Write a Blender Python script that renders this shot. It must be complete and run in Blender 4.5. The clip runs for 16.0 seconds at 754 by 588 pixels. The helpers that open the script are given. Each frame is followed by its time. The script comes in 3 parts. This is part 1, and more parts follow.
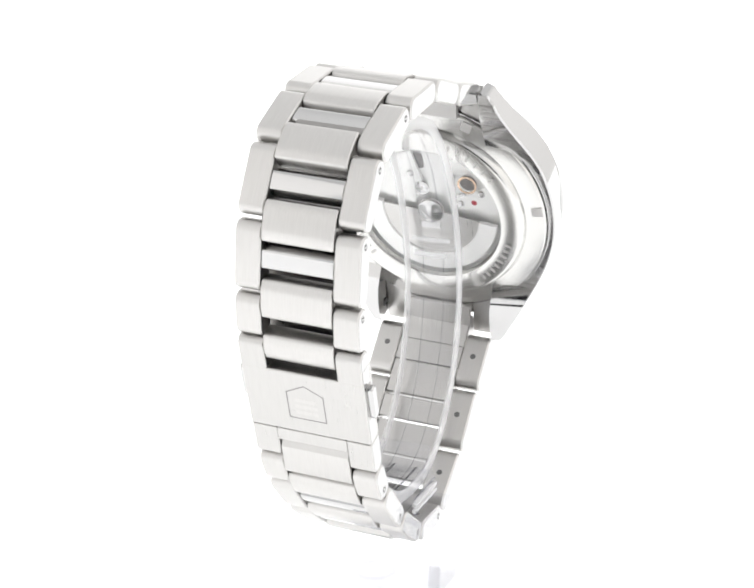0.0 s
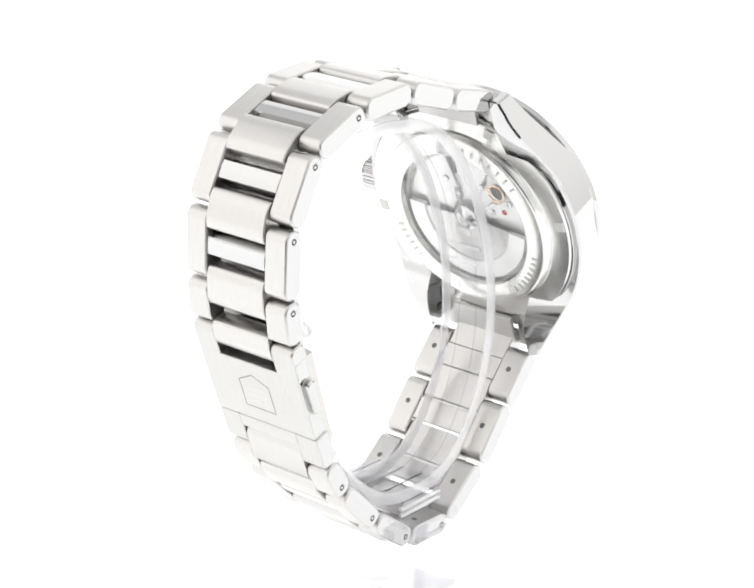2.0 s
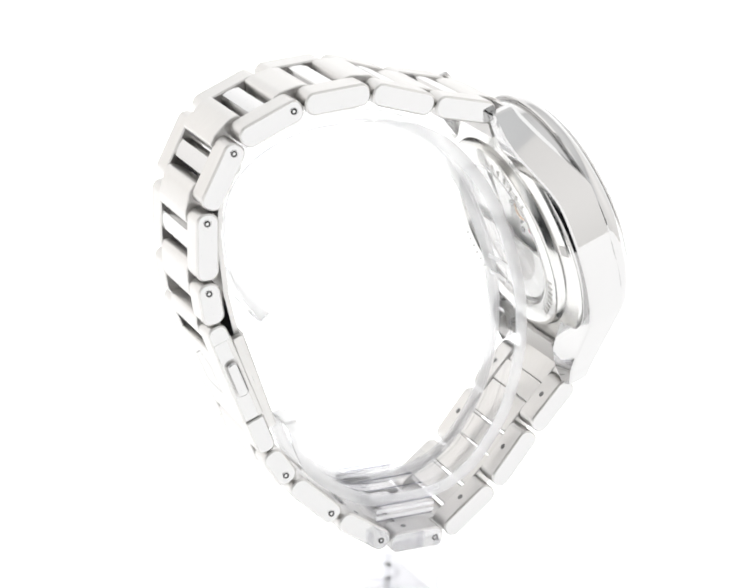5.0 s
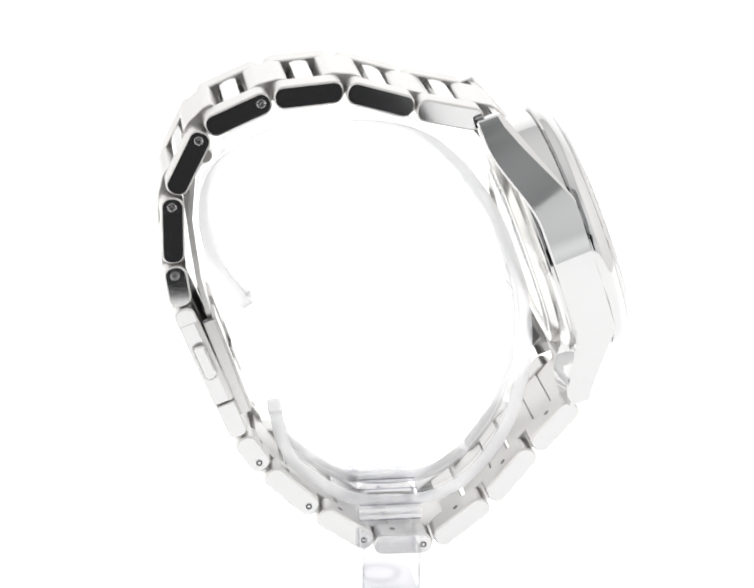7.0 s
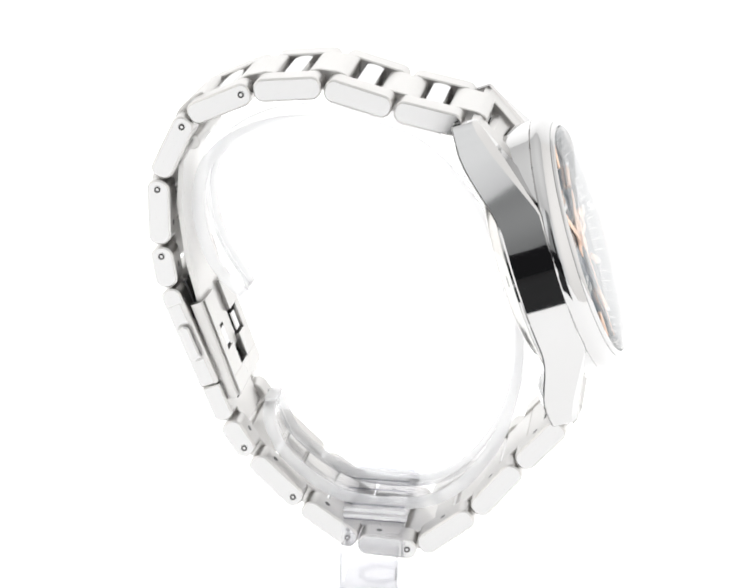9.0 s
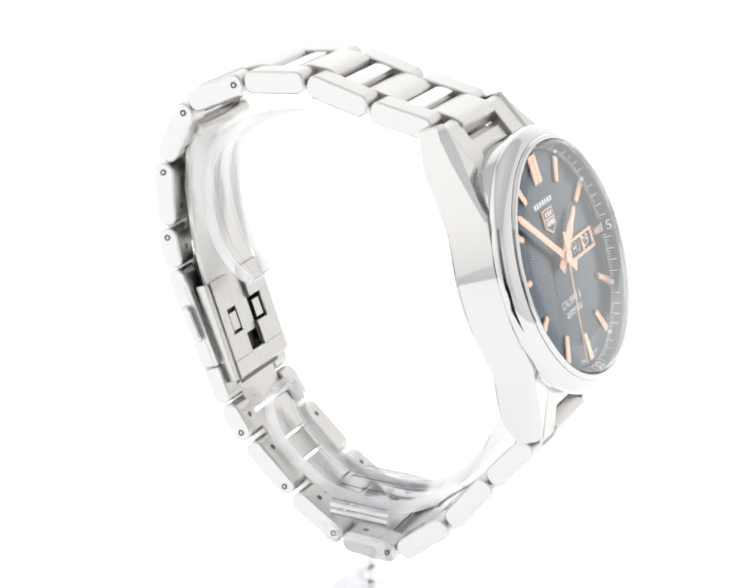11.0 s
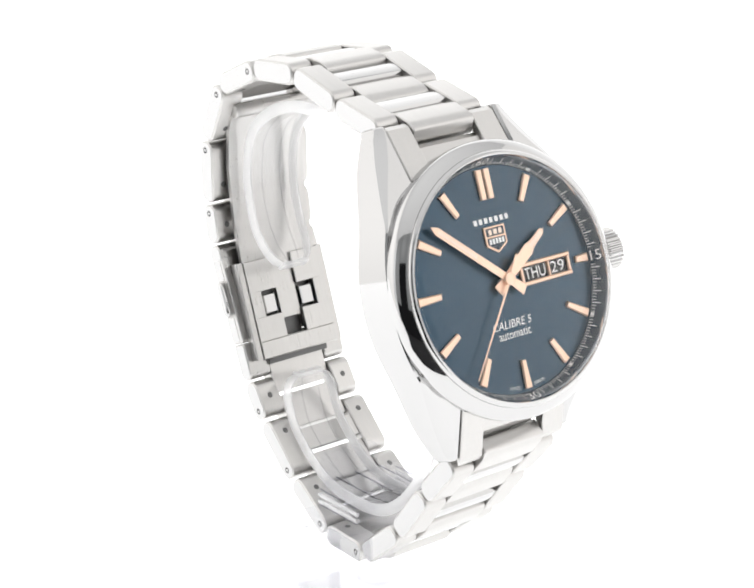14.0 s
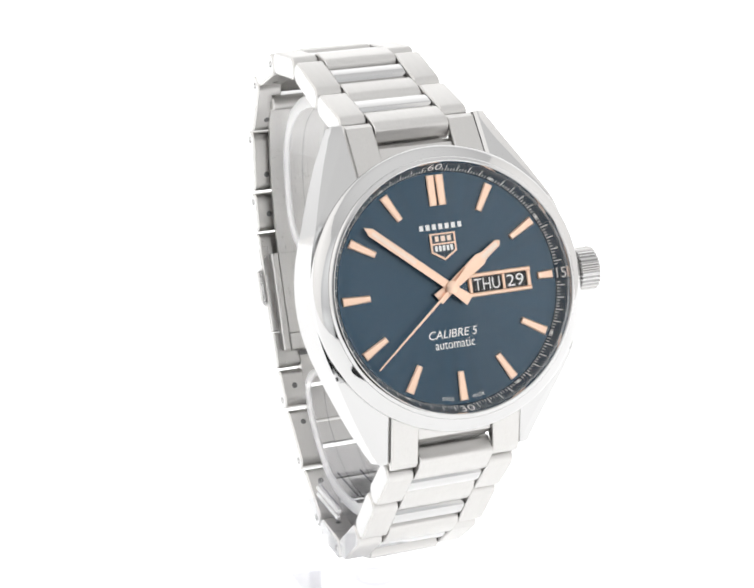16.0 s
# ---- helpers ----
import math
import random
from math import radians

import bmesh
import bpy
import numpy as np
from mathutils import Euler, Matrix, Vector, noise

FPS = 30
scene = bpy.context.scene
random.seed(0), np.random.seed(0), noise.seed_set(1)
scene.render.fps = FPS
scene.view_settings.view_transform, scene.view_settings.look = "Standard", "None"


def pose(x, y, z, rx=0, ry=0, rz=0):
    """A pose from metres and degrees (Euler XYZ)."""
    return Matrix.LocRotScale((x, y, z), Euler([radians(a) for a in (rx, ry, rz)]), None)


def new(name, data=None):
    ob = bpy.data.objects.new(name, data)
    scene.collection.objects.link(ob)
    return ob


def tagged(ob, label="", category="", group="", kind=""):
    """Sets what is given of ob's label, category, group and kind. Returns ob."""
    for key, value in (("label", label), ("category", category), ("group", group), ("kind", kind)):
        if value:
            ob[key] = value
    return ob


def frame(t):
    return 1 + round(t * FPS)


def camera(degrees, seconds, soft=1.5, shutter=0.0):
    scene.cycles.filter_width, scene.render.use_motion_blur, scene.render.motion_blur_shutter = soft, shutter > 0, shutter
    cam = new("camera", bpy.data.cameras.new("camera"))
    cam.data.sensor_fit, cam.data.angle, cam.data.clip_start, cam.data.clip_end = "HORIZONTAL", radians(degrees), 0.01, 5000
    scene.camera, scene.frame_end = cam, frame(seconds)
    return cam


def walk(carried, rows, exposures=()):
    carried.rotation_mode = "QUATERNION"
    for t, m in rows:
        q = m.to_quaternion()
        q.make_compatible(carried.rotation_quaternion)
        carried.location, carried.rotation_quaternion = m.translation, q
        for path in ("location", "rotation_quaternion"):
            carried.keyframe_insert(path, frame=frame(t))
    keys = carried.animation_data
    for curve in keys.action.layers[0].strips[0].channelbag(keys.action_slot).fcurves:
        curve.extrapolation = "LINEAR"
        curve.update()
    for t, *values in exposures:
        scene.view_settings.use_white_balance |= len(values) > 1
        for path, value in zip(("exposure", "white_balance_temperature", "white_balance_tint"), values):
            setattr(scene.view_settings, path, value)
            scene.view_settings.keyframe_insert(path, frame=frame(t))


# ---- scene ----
FLOOR = -158.0          # height of the floor under the turntable origin, mm
LIFT = -FLOOR / 1000
cam = camera(21.01, 16.0, soft=2.0)
CAM = pose(0, -0.3111, LIFT, 90 - 18.315, 0, -0.006) @ pose(0, 0, 0, 0, 0, 0.907)
walk(cam, [(0, CAM), (16.0, CAM)])


def turn(t):
    """The turntable's turn at t seconds: steady, clockwise seen from above."""
    return pose(0, 0, LIFT, 0, 0, -8.626 * (t - 8))


WATCH = pose(0.03163, -0.00084, -0.09198, 0, 0, 89.13) @ pose(0, 0, 0, 70.22) @ pose(0, 0, 0, 0, 0, 2.13)

# ---- world and light ----
world = bpy.data.worlds.new("dim_room")
scene.world = world
world.use_nodes = True
world.node_tree.nodes["Background"].inputs[0].default_value = (0.5, 0.5, 0.55, 1)
world.node_tree.nodes["Background"].inputs[1].default_value = 0.03
GLOW_TOP, GLOW_LEFT, GLOW_RIGHT, GLOW_BACK, GLOW_FRONT, GLOW_DIM_FRONT, GLOW_FLOOR = 1.52, 2.2, 1.95, 2.4, 1.8, 0.62, 0.64


# ---- materials ----
def material(name):
    m = bpy.data.materials.new(name)
    m.use_nodes = True
    n = m.node_tree.nodes
    n.clear()
    out = n.new("ShaderNodeOutputMaterial")
    return m, n, m.node_tree.links, out


def principled(name, color, rough, metal=0.0, grain=0.0, stretch=(1, 1, 1), scale=400.0, bump=0.0, wear=0.0, aniso=0.0, axis="X", streak=0.0, coat=0.0):
    m, n, l, out = material(name)
    b = n.new("ShaderNodeBsdfPrincipled")
    b.inputs["Base Color"].default_value = (*color, 1)
    b.inputs["Roughness"].default_value = rough
    b.inputs["Metallic"].default_value = metal
    if coat:
        b.inputs["Coat Weight"].default_value = coat
        b.inputs["Coat Roughness"].default_value = 0.06
        b.inputs["Coat IOR"].default_value = 1.42
    l.new(b.outputs[0], out.inputs[0])
    if grain or bump or wear:
        co = n.new("ShaderNodeTexCoord")
        mp = n.new("ShaderNodeMapping")
        mp.inputs["Scale"].default_value = stretch
        l.new(co.outputs["Object"], mp.inputs[0])
        fine = n.new("ShaderNodeTexNoise")
        fine.inputs["Scale"].default_value = scale
        fine.inputs["Detail"].default_value = 4
        l.new(mp.outputs[0], fine.inputs["Vector"])
        broad = n.new("ShaderNodeTexNoise")
        broad.inputs["Scale"].default_value = 160
        l.new(co.outputs["Object"], broad.inputs["Vector"])
        mix = n.new("ShaderNodeMath")
        mix.operation = "MULTIPLY_ADD"
        l.new(fine.outputs["Fac"], mix.inputs[0])
        mix.inputs[1].default_value = grain
        mix.inputs[2].default_value = rough - grain / 2
        mix2 = n.new("ShaderNodeMath")
        mix2.operation = "MULTIPLY_ADD"
        l.new(broad.outputs["Fac"], mix2.inputs[0])
        mix2.inputs[1].default_value = wear
        l.new(mix.outputs[0], mix2.inputs[2])
        l.new(mix2.outputs[0], b.inputs["Roughness"])
        if bump:
            bp = n.new("ShaderNodeBump")
            bp.inputs["Strength"].default_value = bump
            bp.inputs["Distance"].default_value = 0.00003
            l.new(fine.outputs["Fac"], bp.inputs["Height"])
            l.new(bp.outputs[0], b.inputs["Normal"])
    if streak:
        ramp = n.new("ShaderNodeMapRange")
        ramp.inputs["From Min"].default_value, ramp.inputs["From Max"].default_value = 0.3, 0.7
        ramp.inputs["To Min"].default_value, ramp.inputs["To Max"].default_value = 1 - streak, 1 + streak
        l.new(fine.outputs["Fac"], ramp.inputs[0])
        vm = n.new("ShaderNodeVectorMath")
        vm.operation = "SCALE"
        vm.inputs[0].default_value = color
        l.new(ramp.outputs[0], vm.inputs["Scale"])
        l.new(vm.outputs[0], b.inputs["Base Color"])
    if aniso:
        b.inputs["Anisotropic"].default_value = aniso
        tg = n.new("ShaderNodeTangent")
        tg.direction_type, tg.axis = "RADIAL", axis
        l.new(tg.outputs[0], b.inputs["Tangent"])
    return m


STEEL_BRUSHED = principled("brushed_steel", (0.58, 0.57, 0.557), 0.3, 1, 0.12, (9, 0.3, 9), 800, 0.18, 0.08, streak=0.035)
STEEL_POLISHED = principled("polished_steel", (0.555, 0.552, 0.55), 0.045, 1, 0.02, (1, 1, 1), 300, 0, 0.03)
STEEL_SATIN = principled("satin_steel", (0.55, 0.542, 0.53), 0.27, 1, 0.12, (9, 0.3, 9), 800, 0.12, 0.06, streak=0.03)
# steel of recesses and gaps, darkened so that their shade is in the colour
STEEL_DARK = principled("recess_shade_steel", (0.17, 0.17, 0.17), 0.5, 0.8, 0.1)
PIN_BLACK = principled("pin_hole_shade", (0.04, 0.04, 0.04), 0.5, 0.4, 0.1)
CASE_BACK_STEEL = principled("fine_turned_steel", (0.66, 0.655, 0.64), 0.16, 1, 0.08, (1, 1, 1), 900, 0.05, 0.05)
ENGRAVED = principled("engraved_steel", (0.56, 0.55, 0.54), 0.5, 1, 0.1)
MOVEMENT = principled("rhodium_plated_movement", (0.86, 0.86, 0.85), 0.38, 0.3, 0.15, (1, 8, 1), 700, 0.2)
MOVEMENT_DARK = principled("dark_movement_recess", (0.26, 0.25, 0.25), 0.5, 1, 0.1)
GILT = principled("gilt_brass", (0.80, 0.60, 0.46), 0.25, 1)
RUBY = principled("red_jewel", (0.5, 0.08, 0.10), 0.1)
ROSE = principled("rose_gold", (0.95, 0.68, 0.52), 0.38, 0.85, 0.06, (1, 6, 1), 600)
DIAL = principled("sunray_blue_dial", (0.0215, 0.055, 0.090), 0.3, 0.9, aniso=0.85, axis="Z", coat=1.0)

def radial_grain(m, low, high):
    """Fine sunray brushing: thin rays that run out from the dial's middle."""
    n, l = m.node_tree.nodes, m.node_tree.links
    b = n["Principled BSDF"]
    co = n.new("ShaderNodeTexCoord")
    gr = n.new("ShaderNodeTexGradient")
    gr.gradient_type = "RADIAL"
    l.new(co.outputs["Object"], gr.inputs[0])
    rays = n.new("ShaderNodeTexNoise")
    rays.noise_dimensions = "1D"
    rays.inputs["Scale"].default_value = 60
    rays.inputs["Detail"].default_value = 2
    rays.inputs["Roughness"].default_value = 0.7
    l.new(gr.outputs["Fac"], rays.inputs["W"])
    mr = n.new("ShaderNodeMapRange")
    mr.inputs["From Min"].default_value, mr.inputs["From Max"].default_value = 0.25, 0.75
    mr.inputs["To Min"].default_value, mr.inputs["To Max"].default_value = low, high
    l.new(rays.outputs["Fac"], mr.inputs[0])
    vm = n.new("ShaderNodeVectorMath")
    vm.operation = "SCALE"
    vm.inputs[0].default_value = b.inputs["Base Color"].default_value[:3]
    l.new(mr.outputs[0], vm.inputs["Scale"])
    l.new(vm.outputs[0], b.inputs["Base Color"])


radial_grain(DIAL, 0.9, 1.12)
FLANGE = principled("blue_black_flange", (0.016, 0.032, 0.05), 0.35, 0.1)
PRINT = principled("white_print", (0.9, 0.9, 0.89), 0.5)
BLACK = principled("black_date_disc", (0.012, 0.013, 0.015), 0.5)
LUME = principled("pale_luminous_fill", (0.95, 0.78, 0.66), 0.5)
REFLECTED_BLACK = principled("black_for_reflection", (0.006, 0.006, 0.008), 0.9, 0, 0.1, (1, 1, 1), 60)
FLOOR_WHITE = principled("white_floor_with_glow", (0.90, 0.90, 0.90), 0.7, 0, 0.05, (1, 1, 1), 40)
# glow added to the white floor to brighten the watch from below
lit = FLOOR_WHITE.node_tree.nodes["Principled BSDF"]
lit.inputs["Emission Color"].default_value = (0.98, 0.99, 1, 1)
lit.inputs["Emission Strength"].default_value = GLOW_FLOOR


def tent_glow(name, strength, tint=(1, 1, 1), fall=0.5):
    """Glow of the unseen walls added as lights: full mid-wall, fading to their edges."""
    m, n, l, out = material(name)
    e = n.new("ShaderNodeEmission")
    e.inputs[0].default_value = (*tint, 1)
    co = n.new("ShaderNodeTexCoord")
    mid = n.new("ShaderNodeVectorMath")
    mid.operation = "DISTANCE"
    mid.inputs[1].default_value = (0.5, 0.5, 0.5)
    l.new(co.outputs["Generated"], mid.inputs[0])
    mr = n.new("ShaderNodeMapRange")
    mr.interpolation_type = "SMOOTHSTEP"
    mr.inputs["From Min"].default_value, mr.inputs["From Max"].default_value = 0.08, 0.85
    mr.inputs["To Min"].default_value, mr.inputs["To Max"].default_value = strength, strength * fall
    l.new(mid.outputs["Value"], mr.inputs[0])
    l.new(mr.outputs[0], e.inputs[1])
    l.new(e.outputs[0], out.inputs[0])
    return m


TENT_TOP = tent_glow("tent_glow_top", GLOW_TOP, (1, 1, 1), 0.55)
TENT_LEFT = tent_glow("tent_glow_left", GLOW_LEFT, (1, 0.985, 0.97), 0.62)
TENT_RIGHT = tent_glow("tent_glow_right", GLOW_RIGHT, (1, 0.985, 0.97), 0.62)
TENT_BACK = tent_glow("tent_glow_back", GLOW_BACK)
TENT_DIM_FRONT = tent_glow("tent_glow_dim_front", GLOW_DIM_FRONT, (0.97, 0.99, 1))
TENT_FRONT = tent_glow("tent_glow_front", GLOW_FRONT, (0.98, 0.99, 1))


def clear(name, ior, tint=(1, 1, 1), rough=0.01, edge=0.95, power=5.0):
    """A thin clear pane: lets light through and mirrors by Fresnel."""
    m, n, l, out = material(name)
    tr = n.new("ShaderNodeBsdfTransparent")
    tr.inputs[0].default_value = (*tint, 1)
    gl = n.new("ShaderNodeBsdfGlossy")
    gl.inputs["Roughness"].default_value = rough
    f0 = ((ior - 1) / (ior + 1)) ** 2
    lw = n.new("ShaderNodeLayerWeight")
    lw.inputs[0].default_value = 0.5
    pw = n.new("ShaderNodeMath")
    pw.operation = "POWER"
    pw.inputs[1].default_value = power
    l.new(lw.outputs["Facing"], pw.inputs[0])
    fr = n.new("ShaderNodeMath")
    fr.operation = "MULTIPLY_ADD"
    fr.inputs[1].default_value, fr.inputs[2].default_value = edge, f0
    l.new(pw.outputs[0], fr.inputs[0])
    mx = n.new("ShaderNodeMixShader")
    l.new(fr.outputs[0], mx.inputs[0])
    l.new(tr.outputs[0], mx.inputs[1])
    l.new(gl.outputs[0], mx.inputs[2])
    l.new(mx.outputs[0], out.inputs[0])
    return m


SAPPHIRE = clear("coated_sapphire", 1.3, power=2.6)
BACK_GLASS = clear("case_back_glass", 1.4)


ACRYLIC = clear("clear_acrylic", 1.45, (0.995, 0.995, 0.996), 0.05, 0.8)
ACRYLIC_BLOCK = clear("clear_acrylic_edge", 1.45, (0.95, 0.95, 0.96), 0.05, 0.8)
ACRYLIC_FOOT = clear("clear_acrylic_foot", 1.45, (0.915, 0.915, 0.92), 0.05, 0.8)


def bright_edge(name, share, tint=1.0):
    """Acrylic rims and blocks: clear, with their edge light painted in as milky white."""
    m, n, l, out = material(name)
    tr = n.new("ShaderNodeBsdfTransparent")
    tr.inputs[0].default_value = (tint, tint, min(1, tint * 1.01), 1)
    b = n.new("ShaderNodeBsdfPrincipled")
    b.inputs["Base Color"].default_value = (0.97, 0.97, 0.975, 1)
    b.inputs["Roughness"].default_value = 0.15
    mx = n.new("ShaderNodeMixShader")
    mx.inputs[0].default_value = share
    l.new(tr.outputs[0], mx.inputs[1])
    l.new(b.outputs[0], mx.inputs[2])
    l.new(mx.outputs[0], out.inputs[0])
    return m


ACRYLIC_EDGE = clear("acrylic_edge_line", 1.45, (0.80, 0.80, 0.83), 0.05, 0.8)
ACRYLIC_BAND = clear("acrylic_band", 1.45, (0.993, 0.993, 0.995), 0.04, 0.45)
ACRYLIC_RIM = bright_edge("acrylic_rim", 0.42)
ACRYLIC_SHEEN = bright_edge("acrylic_sheen", 0.06, 0.993)


# ---- mesh helpers; all shapes are given in millimetres ----
def finish(name, bm, mat, angle=32):
    bmesh.ops.recalc_face_normals(bm, faces=bm.faces[:])
    bm.transform(Matrix.Scale(0.001, 4))
    me = bpy.data.meshes.new(name)
    bm.to_mesh(me)
    bm.free()
    me.materials.append(mat)
    me.shade_smooth()
    me.set_sharp_from_angle(angle=radians(angle))
    return me


def mm(x, y, z, rx=0, ry=0, rz=0):
    return pose(x / 1000, y / 1000, z / 1000, rx, ry, rz)


def part(name, shape, mat, parent, label="", at=None, angle=32):
    """Links a bmesh, or a mesh made before, as one mesh object under a thing or a part."""
    me = shape if isinstance(shape, bpy.types.Mesh) else finish(name, shape, mat, angle)
    ob = new(name, me)
    ob.parent = parent
    if at is not None:
        ob.matrix_basis = at
    return tagged(ob, label)


def inset(poly, d):
    """A convex outline moved inwards by d."""
    out, k = [], len(poly)
    cx, cy = sum(p[0] for p in poly) / k, sum(p[1] for p in poly) / k
    for i, (x, y) in enumerate(poly):
        ax, ay = poly[i - 1]
        bx, by = poly[(i + 1) % k]
        tx, ty = bx - ax, by - ay
        ln = math.hypot(tx, ty) or 1
        nx, ny = -ty / ln, tx / ln
        if nx * (cx - x) + ny * (cy - y) < 0:
            nx, ny = -nx, -ny
        out.append((x + nx * d, y + ny * d))
    return out


def prism(poly, w0, w1, bevel=0.0, axes="yzx", bm=None):
    """Extrudes an outline (u, v) along w from w0 to w1, with bevelled rims. axes names the axes of u, v and w."""
    bm = bm or bmesh.new()
    ix = ["xyz".index(a) for a in axes]
    rings = [(w0, poly), (w1, poly)]
    if bevel:
        b = bevel if w1 > w0 else -bevel
        small = inset(poly, bevel)
        rings = [(w0, small), (w0 + b, poly), (w1 - b, poly), (w1, small)]
    made = []
    for w, ring in rings:
        row = []
        for u, v in ring:
            c = [0, 0, 0]
            c[ix[0]], c[ix[1]], c[ix[2]] = u, v, w
            row.append(bm.verts.new(c))
        made.append(row)
    for a, b in zip(made, made[1:]):
        for i in range(len(a)):
            j = (i + 1) % len(a)
            bm.faces.new((a[i], a[j], b[j], b[i]))
    bm.faces.new(made[0][::-1])
    bm.faces.new(made[-1])
    return bm


def rounded(x0, y0, x1, y1, r, n=5):
    """A rectangle with rounded corners; r is one radius or four (lower left, lower right, upper right, upper left)."""
    rs = r if isinstance(r, tuple) else (r,) * 4
    pts = []
    for k, (cx, cy, sx, sy) in enumerate(((x0, y0, 1, 1), (x1, y0, -1, 1), (x1, y1, -1, -1), (x0, y1, 1, -1))):
        q = rs[k]
        for i in range(n + 1):
            a = radians(180 + 90 * k + 90 * i / n)
            pts.append((cx + sx * q + q * math.cos(a), cy + sy * q + q * math.sin(a)))
    return pts


def lathe(profile, seg=96, bm=None, closed=False, a0=0.0, a1=360.0):
    """Turns a profile of (radius, height) round z."""
    bm = bm or bmesh.new()
    full = abs(a1 - a0 - 360) < 1e-6
    cols = []
    for i in range(seg if full else seg + 1):
        a = radians(a0 + (a1 - a0) * i / seg)
        cols.append([bm.verts.new((r * math.cos(a), r * math.sin(a), z)) for r, z in profile])
    for i in range(len(cols) if full else len(cols) - 1):
        a, b = cols[i], cols[(i + 1) % len(cols)]
        for k in range(len(profile) if closed else len(profile) - 1):
            q = (k + 1) % len(profile)
            bm.faces.new((a[k], b[k], b[q], a[q]))
    if closed and not full:
        bm.faces.new(cols[0])
        bm.faces.new(cols[-1][::-1])
    bmesh.ops.remove_doubles(bm, verts=bm.verts[:], dist=1e-5)
    return bm


def ring_profile(r0, r1, z0, z1, b=0.15):
    return [(r0 + b, z0), (r1 - b, z0), (r1, z0 + b), (r1, z1 - b), (r1 - b, z1), (r0 + b, z1), (r0, z1 - b), (r0, z0 + b)]


def block(x0, x1, y0, y1, z0, z1, bevel=0.15, bm=None):
    return prism([(x0, y0), (x1, y0), (x1, y1), (x0, y1)], z0, z1, bevel, "xyz", bm)


def written(name, words, height, mat, parent, at, width=None, shear=0.0, depth=0.03):
    """Printed words in the built-in font, centred, fitted to a height and a width in millimetres."""
    cu = bpy.data.curves.new(name, "FONT")
    cu.body, cu.align_x, cu.align_y, cu.shear = words, "CENTER", "CENTER", shear
    cu.size, cu.extrude, cu.resolution_u = 1.0, 0.0, 3
    ob = bpy.data.objects.new(name, cu)
    scene.collection.objects.link(ob)
    dep = bpy.context.evaluated_depsgraph_get()
    me = bpy.data.meshes.new_from_object(ob.evaluated_get(dep))
    bpy.data.objects.remove(ob)
    bpy.data.curves.remove(cu)
    co = np.array([v.co for v in me.vertices])
    lo, hi = co.min(0), co.max(0)
    sy = height / (hi[1] - lo[1])
    sx = width / (hi[0] - lo[0]) if width else sy
    me.transform(Matrix.Diagonal((sx / 1000, sy / 1000, 1, 1)) @ Matrix.Translation((-(lo[0] + hi[0]) / 2, -(lo[1] + hi[1]) / 2, 0)))
    me.materials.clear()
    me.materials.append(mat)
    ob = new(name, me)
    ob.parent = parent
    ob.matrix_basis = at
    return ob


# ---- the light tent: floor, added unseen glowing walls, dark camera slot ----
def sheet(name, corners, mat, label, category, thick=0.004):
    """A flat sheet with thickness, through four corners in metres."""
    bm = bmesh.new()
    c = [Vector(p) for p in corners]
    nrm = (c[1] - c[0]).cross(c[3] - c[0]).normalized() * thick
    a = [bm.verts.new(p) for p in c]
    b = [bm.verts.new(p - nrm) for p in c]
    bm.faces.new(a)
    bm.faces.new(b[::-1])
    for i in range(4):
        j = (i + 1) % 4
        bm.faces.new((a[j], a[i], b[i], b[j]))
    bmesh.ops.scale(bm, vec=(1000, 1000, 1000), verts=bm.verts[:])
    ob = new(name, finish(name, bm, mat))
    return tagged(ob, label, category, kind="structure")


